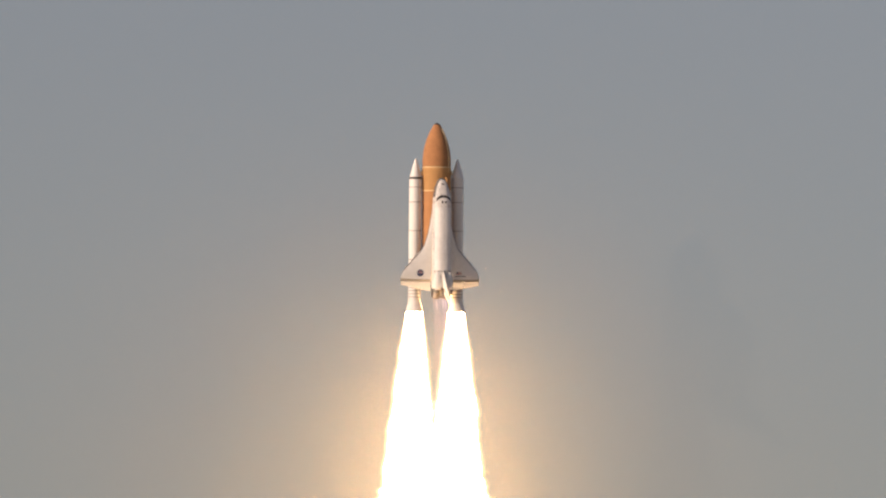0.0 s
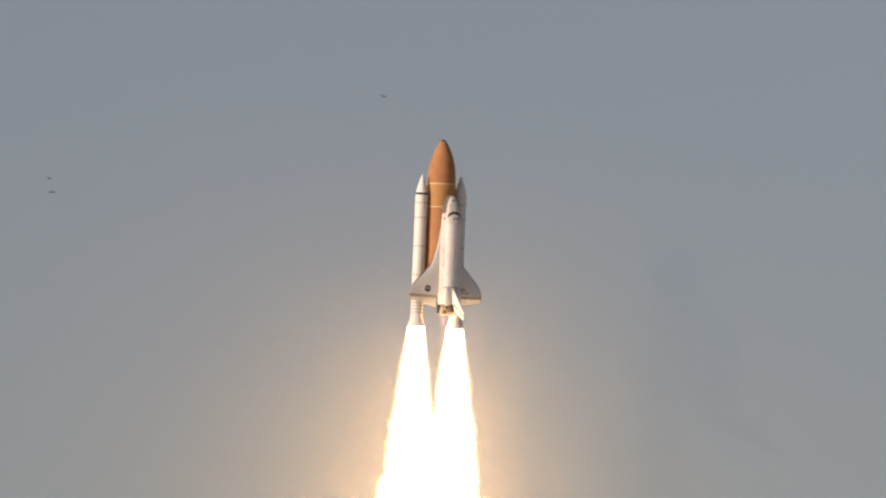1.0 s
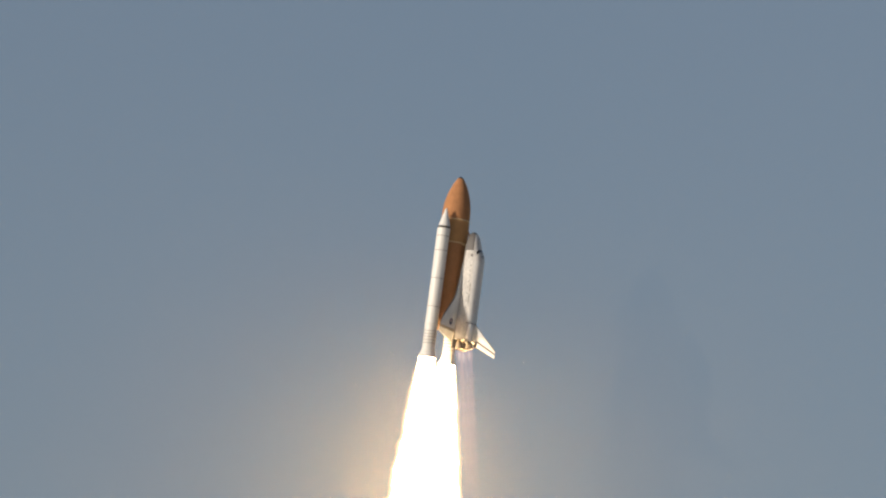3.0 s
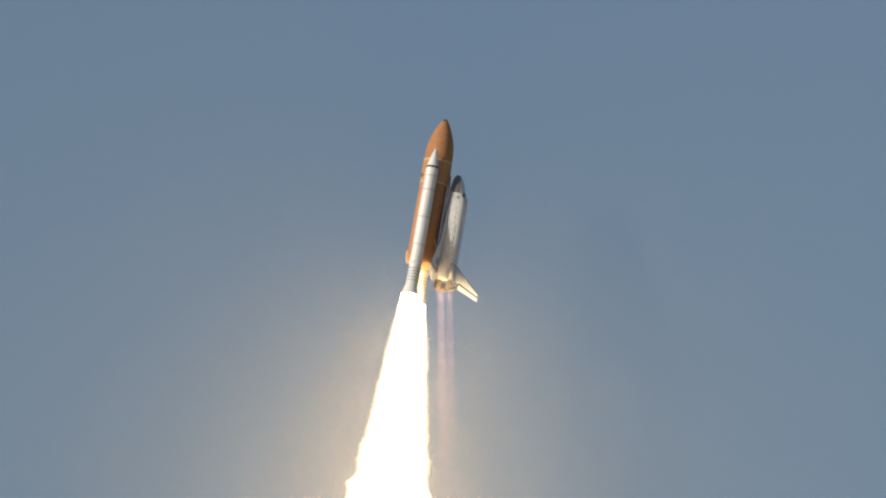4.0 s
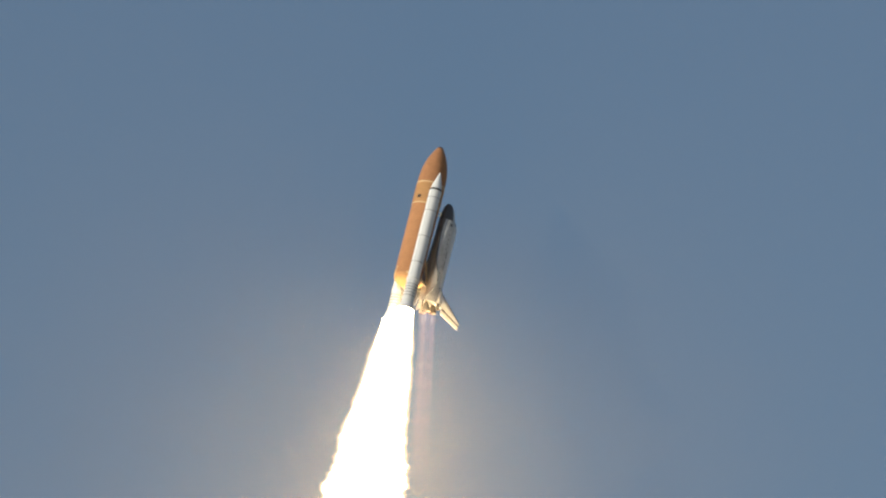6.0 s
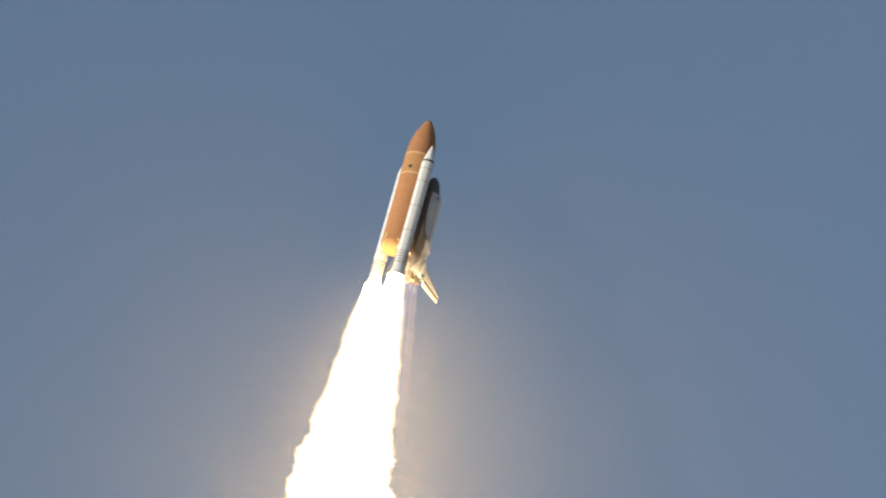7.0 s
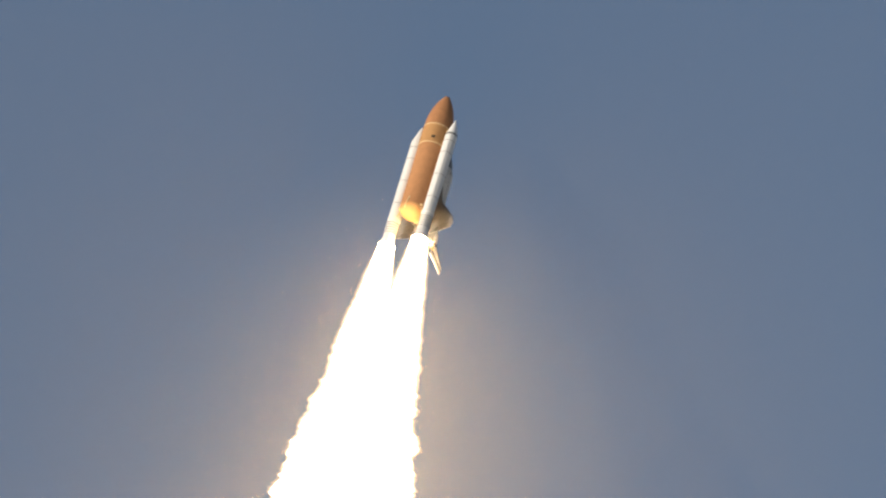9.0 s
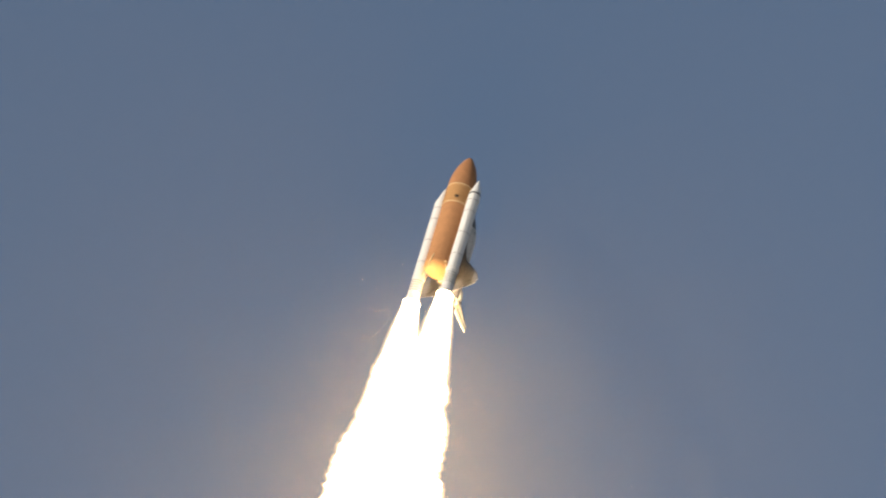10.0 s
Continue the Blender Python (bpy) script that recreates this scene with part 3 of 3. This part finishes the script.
def orbiter():
    o = thing("orbiter", (0, oy(400), oz(1500)), "white winged spaceplane with black belly, mounted on the orange tank", "spaceplane")
    up, low = bmesh.new(), bmesh.new()
    rings_u, rings_l = [], []
    for x, *_, edge in STATIONS:
        rings_u.append([hull(x, edge + (180 - 2 * edge) * k / 36) for k in range(37)])
        rings_l.append([hull(x, 180 - edge + (180 + 2 * edge) * k / 28) for k in range(29)])
    skin(up, rings_u, False)
    front = [i for i, row in enumerate(STATIONS) if row[0] <= 463][-1]
    chin = bmesh.new()
    skin(chin, rings_l[:front + 1], False)
    skin(low, rings_l[front:], False)
    part("fuselage", up, SIDE, o)
    part("belly", low, TILE, o, "worn black-tiled belly")
    part("nose_tiles", chin, NOSE_TILE, o, "black-tiled nose sides")
    bm = bmesh.new()
    bm.faces.new([bm.verts.new(hull(1502, 10 * k)) for k in range(36)])
    part("base_shield", bm, BLANKET, o, "white heat shield round the engines")
    part("nose_cap", (lambda b: (skin(b, [[hull(x, 10 * k, 0.03) for k in range(36)] for x in (235.5, 237, 240, 245, 251, 258)], True, (True, False)), b)[1])(bmesh.new()), CARBON, o, "dark grey rounded nose cap")
    # cockpit
    part("window_surround", patch(438, 472, 38, 142, 4, 24, 0.03, bow=0.017), TILE, o, "black surround of the cockpit windows")
    for d in (40, 57, 74, 91, 108, 125):
        part("window_pane", patch(443, 467, d + 1, d + 14, 2, 4, 0.055, bow=0.017), GLASS, o)
    for d in (78, 93):
        part("overhead_window", patch(512, 536, d, d + 9, 2, 2, 0.04), GLASS, o)
    for sx in (0, 180):
        for k in range(3):
            d = 40 + 12 * k if sx == 0 else 140 - 12 * k
            part("thruster_port", patch(330 + 18 * k, 338 + 18 * k, d - 3, d + 3, 1, 2, 0.03), BLACK, o)
    part("thruster_block", patch(300, 318, 80, 100, 1, 3, 0.03), CARBON, o, "dark forward thruster panel")
    # payload bay doors, their seams and radiator panels
    for d0, d1 in ((22, 89.5), (158, 90.5)):
        for i in range(4):
            x = 584 + 179.5 * i
            part("bay_door_panel", patch(x + 1, x + 178, d0, d1, 4, 14, 0.03), DOOR, o)
    part("door_seam", patch(1303, 1308, 20, 160, 1, 30, 0.035), SEAM, o)
    for d in (28, 60, 120, 152):
        part("door_latch", patch(1300, 1313, d - 3.5, d + 3.5, 1, 2, 0.06), BLACK, o, "small dark latch at the rear bulkhead")
    # vents and marks along the sides
    for d in (5, 175):
        for x in (640, 700, 760, 830, 900, 970, 1050, 1130, 1220):
            part("side_vent", patch(x, x + 14, d - 2.2, d + 2.2, 1, 2, 0.03), SEAM, o, "small dark side vent")
        part("side_hatch", patch(505, 540, d - 5, d + 7, 1, 3, 0.03), SEAM, o, "round-cornered crew hatch outline")
        for k in range(2):
            part("lettering_bar", patch(860 + 130 * k, 955 + 130 * k, d + (9 if d < 90 else -13), d + (13 if d < 90 else -9), 3, 2, 0.035), INK, o, "illegible dark lettering")
    for side in (1, -1):
        wing(o, side)
    # marks on the wings
    part("roundel", disc_on_wing(1, 238, 1325, 0, 40, 1.2), BLUE, o, "round dark blue emblem on the wing")
    part("roundel_band", disc_on_wing(1, 238, 1325, 12, 20, 2.0, 200, 160), RED, o)
    part("roundel_line", on_wing(1, 204, 272, 1318, 1325, 2.0), BLANKET, o)
    for k in range(5):
        part("flag_stripe", on_wing(-1, 190, 255, 1308 + 7 * k, 1314 + 7 * k, 1.2), (RED if k % 2 == 0 else BLANKET), o)
    part("flag_field", on_wing(-1, 190, 218, 1307, 1328, 2.0), BLUE, o)
    part("lettering_bar", on_wing(-1, 175, 305, 1354, 1364, 1.2), INK, o, "illegible dark lettering")
    # tail fin: height, leading edge, rudder hinge, trailing edge, half thickness
    fin = [(488, 1282, 1486, 1486, 13), (520, 1318, 1500, 1500, 12), (560, 1356, 1516, 1516, 11), (816, 1612, 1652, 1652, 4)]
    bm = bmesh.new()
    rings = []
    for z, le, hinge, _, th in fin:
        prof = [(0, 0), (0.06, 0.55), (0.3, 1), (0.6, 0.95), (1, 0.7)]
        ring = [Vector((th * h * INCH, oy(z), oz(le + (hinge - le) * u))) for u, h in prof]
        ring += [Vector((-th * h * INCH, oy(z), oz(le + (hinge - le) * u))) for u, h in reversed(prof[1:])]
        rings.append(ring)
    skin(bm, rings, True, (True, True))
    f = part("tail_fin", bm, BLANKET, o, "tall swept white tail fin")
    for za, zb in ((562, 686), (689, 815)):
        bm = bmesh.new()
        rings = []
        for z in (za, zb):
            k = (z - 560) / 256
            h, te, th = 1518 + 136 * k, 1578 + 124 * k, 7.5 - 5 * k
            rings.append([Vector((x * INCH, oy(z), oz(s))) for x, s in ((th, h + 2), (th * 0.9, te), (-th * 0.9, te), (-th, h + 2))])
        skin(bm, rings, True, (True, True))
        part("rudder_panel", bm, BLANKET, f)
    for sx in (1, -1):
        bm = bmesh.new()
        skin(bm, [[Vector((sx * th * INCH, oy(z), oz(h + d))) for d in (-14, 7)] for z, h, th in ((562, 1517, 9.6), (815, 1652, 4.2))], False)
        part("rudder_gap", bm, BLACK, f, "dark hinge line of the rudder")
        bm = bmesh.new()
        skin(bm, [[Vector((sx * th * INCH, oy(z), oz(le + d))) for d in (-1, 9)] for z, le, th in ((500, 1296, 7.5), (815, 1611, 3.2))], False)
        part("fin_edge", bm, CARBON, f, "dark leading edge of the fin")
    # manoeuvring pods
    for sx in (1, -1):
        rings = []
        for x, c, w, h in ((1306, 482, 3, 3), (1325, 484, 20, 16), (1360, 486, 34, 28), (1410, 487, 43, 37), (1470, 486, 46, 41), (1512, 484, 45, 40), (1524, 483, 36, 32)):
            rings.append([Vector((sx * (70 + w * math.cos(a) * 1.0) * INCH, oy(c + h * math.sin(a)), oz(x))) for a in [math.tau * k / 24 for k in range(24)]])
        bm = bmesh.new()
        skin(bm, rings, True, (True, True))
        pod = part("engine_pod", bm, BLANKET, o, "bulging white engine pod beside the fin")
        bell("pod_nozzle", pod.parent, 1526, 490, sx * 84, 1.15, 0.2, 0.55, CANT, BELL, "small manoeuvring nozzle")
        part("thruster_panel", block((sx * 104 * INCH - 0.12, oy(455), oz(1545)), (sx * 104 * INCH + 0.35, oy(500), oz(1500)), None, 0.08), SEAM, o)
    # main engines, body flap
    for y, z, x in ENGINES:
        bell("main_engine", o, x, z, y, 2.75, 0.45, 1.2, CANT, BELL, "bell-shaped main engine nozzle")
    bm = bmesh.new()
    skin(bm, [[Vector((sx * INCH, oy(z), oz(x))) for x, z in ((1512, 283), (1508, 291), (1512, 299), (1606, 291), (1606, 287))] for sx in (-102, -50, 0, 50, 102)], True, (True, True))
    part("body_flap", bm, TILE, o, "dark flap under the engines")
    return o


# ---- exhaust ----
def plume_mesh(s0, s1, grow, rough, seed, r0=2.35, rings=90, seg=96, caps=True, out=0.0):
    """Billowing exhaust from s0 to s1 metres behind the nozzle, in its thing's space."""
    bm = bmesh.new()
    rows = []
    for i in range(rings + 1):
        s = s0 + (s1 - s0) * i / rings
        base = (r0 + grow * s) * min(1, 0.8 + 0.05 * (s1 - s))
        amp = rough * (0.03 + 0.0055 * min(s, 62))
        row = []
        for k in range(seg):
            a = math.tau * k / seg
            q = Vector((math.cos(a) * base * 0.16, math.sin(a) * base * 0.16, s * 0.085 + seed))
            q2 = Vector((math.cos(a) * base * 0.42, math.sin(a) * base * 0.42, s * 0.24 + seed))
            bump = math.tanh(abs(noise.noise(q)) * 2.2 - 0.55 + (abs(noise.noise(q2)) - 0.25) * 1.5) + 0.9 * (abs(noise.noise(q2 * 2.1)) - 0.27)
            bump *= min(1, 0.2 + (s - s0) / 6)
            r = base * (1 + amp * bump) * (1 + 0.35 * out / base) + out * min(1, s / 12)
            row.append((r * math.cos(a), r * math.sin(a), -s))
        rows.append(row)
    skin(bm, rows, True, (caps, caps))
    return bm


def exhaust_plume(side, seed):
    t = thing("exhaust_plume", (0, 0, 0), "dazzling white booster flame with ragged billowing edges", "flame", "booster flames")
    made = []
    for i, (s0, s1) in enumerate(((0.1, 34), (30, 84), (78, 150))):
        piece = part("flame_section", plume_mesh(s0, s1, 0.114, 0.58, seed + 7.3 * i, rings=70 + 50 * i), FIRE, t)
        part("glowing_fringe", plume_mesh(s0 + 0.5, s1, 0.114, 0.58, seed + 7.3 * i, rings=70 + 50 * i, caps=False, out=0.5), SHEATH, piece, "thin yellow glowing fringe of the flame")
        part("outer_fringe", plume_mesh(s0 + 1.5, s1, 0.114, 0.58, seed + 7.3 * i, rings=70 + 50 * i, caps=False, out=0.9), OUTER, piece, "faint ragged outer gas and painted glow of the flame")
        made.append(piece)
    return t, made


def engine_flame(y, z, x):
    t = thing("engine_flame", (0, 0, 0), "faint pink transparent engine exhaust below the spaceplane", "flame", "main engine flames")
    a = part("gas_column", turned([(0.92 + 0.2 * math.exp(-s / 1.5) + 0.008 * s + 0.11 * math.sin(s * 0.9) * math.exp(-s / 22), -s) for s in [0.4 * k for k in range(150)]], seg=28), ENGINE_GAS, t)
    for s, r, h in ((2.0, 0.34, 1.6), (9.6, 0.17, 0.9), (16.6, 0.14, 0.8)):
        part("shock_diamond", turned([(0.02, -s + h), (r * 0.7, -s + h * 0.5), (r, -s), (r * 0.6, -s - h * 0.6), (0.02, -s - h)], seg=16), DIAMOND, t, "bright shock spot in the exhaust")
    return t


def bird(scale):
    t = thing("bird", (0, 0, 0), "small dark bird gliding across the sky", "bird", "passing birds")
    s = scale
    bm = turned([(0.005 * s, 0.2 * s), (0.03 * s, 0.17 * s), (0.035 * s, 0.13 * s), (0.05 * s, 0.05 * s), (0.055 * s, -0.02 * s), (0.03 * s, -0.12 * s), (0.01 * s, -0.16 * s)], seg=12, caps=(True, True))
    bm.transform(Matrix.Rotation(radians(90), 4, "Y"))
    part("body", bm, FEATHER, t)
    bm = bmesh.new()
    skin(bm, [[(-0.1 * s, -0.02 * s, 0), (-0.1 * s, 0.02 * s, 0), (-0.1 * s, 0, 0.012 * s)], [(-0.25 * s, -0.05 * s, 0), (-0.25 * s, 0.05 * s, 0), (-0.25 * s, 0, 0.008 * s)]], True, (True, True))
    part("tail", bm, FEATHER, t)
    for k in (1, -1):
        bm = bmesh.new()
        rows = []
        for y, z, c0, c1 in ((0.03, 0.0, 0.08, -0.06), (0.17, 0.07, 0.09, -0.05), (0.3, 0.06, 0.04, -0.06), (0.42, 0.02, -0.04, -0.08)):
            rows.append([(c0 * s, k * y * s, z * s), ((c0 + c1) / 2 * s, k * y * s, (z + 0.012) * s), (c1 * s, k * y * s, z * s), ((c0 + c1) / 2 * s, k * y * s, (z - 0.006) * s)])
        skin(bm, rows, True, (True, True))
        part("wing", bm, FEATHER, t)
    return t


TANK = external_tank()
BOOSTERS = [booster(1), booster(-1)]
ORBITER = orbiter()
PLUMES = [(1, *exhaust_plume(1, 3.0)), (-1, *exhaust_plume(-1, 91.0))]
FLAMES = [(engine_flame(*e), e) for e in ENGINES]
BIRDS = [(bird(0.75), Vector((-7.26, 613.87, 89.46)), Vector((20.89, -1.18, 8.12))), (bird(0.65), Vector((-11.76, 673.42, 96.99)), Vector((15.63, -0.79, 5.72))),
         (bird(0.7), Vector((6.65, 643.28, 95.78)), Vector((18.13, -0.53, 3.48)))]


def motions():
    stack = [(t, pose(*p)) for t, *p in ASCENT]
    for ob in (TANK, *BOOSTERS, ORBITER):
        base = Matrix.Translation(BASE[ob.name])
        walk(ob, [(t, m @ base) for t, m in stack])
    for i, (side, ob, pieces) in enumerate(PLUMES):
        splay = -1.0 if side > 0 else 0.5  # the two flames spread apart
        root = Vector((side * SRB_X, 0, NOZZLE_Z + 0.2))
        rows = []
        for (t, m), (_, *turn) in zip(stack, TRAIL):
            rows.append((t, Matrix.Translation(m @ root) @ pose(0, 0, 0, *turn) @ pose(0, 0, 0, 0, splay, 0)))
        walk(ob, rows)
        for k, piece in enumerate(pieces):
            rate = (46, -58, 40, -30)[k] * (1 if i else -1)
            walk(piece, [(0.5 * j, pose(0, 0, 0, 0, 0, rate * 0.5 * j)) for j in range(21)])
    for ob, (y, z, x) in FLAMES:
        off = Matrix.Translation((y * INCH, oy(z), oz(x))) @ Matrix.Rotation(radians(CANT), 4, "X") @ Matrix.Translation((0, 0, -2.75))
        walk(ob, [(t, m @ off) for t, m in stack])
    for ob, at, speed in BIRDS:
        head = math.degrees(math.atan2(speed.y, speed.x))
        walk(ob, [(t, Matrix.Translation(at + speed * (t - 1.5)) @ pose(0, 0, 0, 12, 0, head)) for t in (0.0, 5.0, 10.0)])


motions()
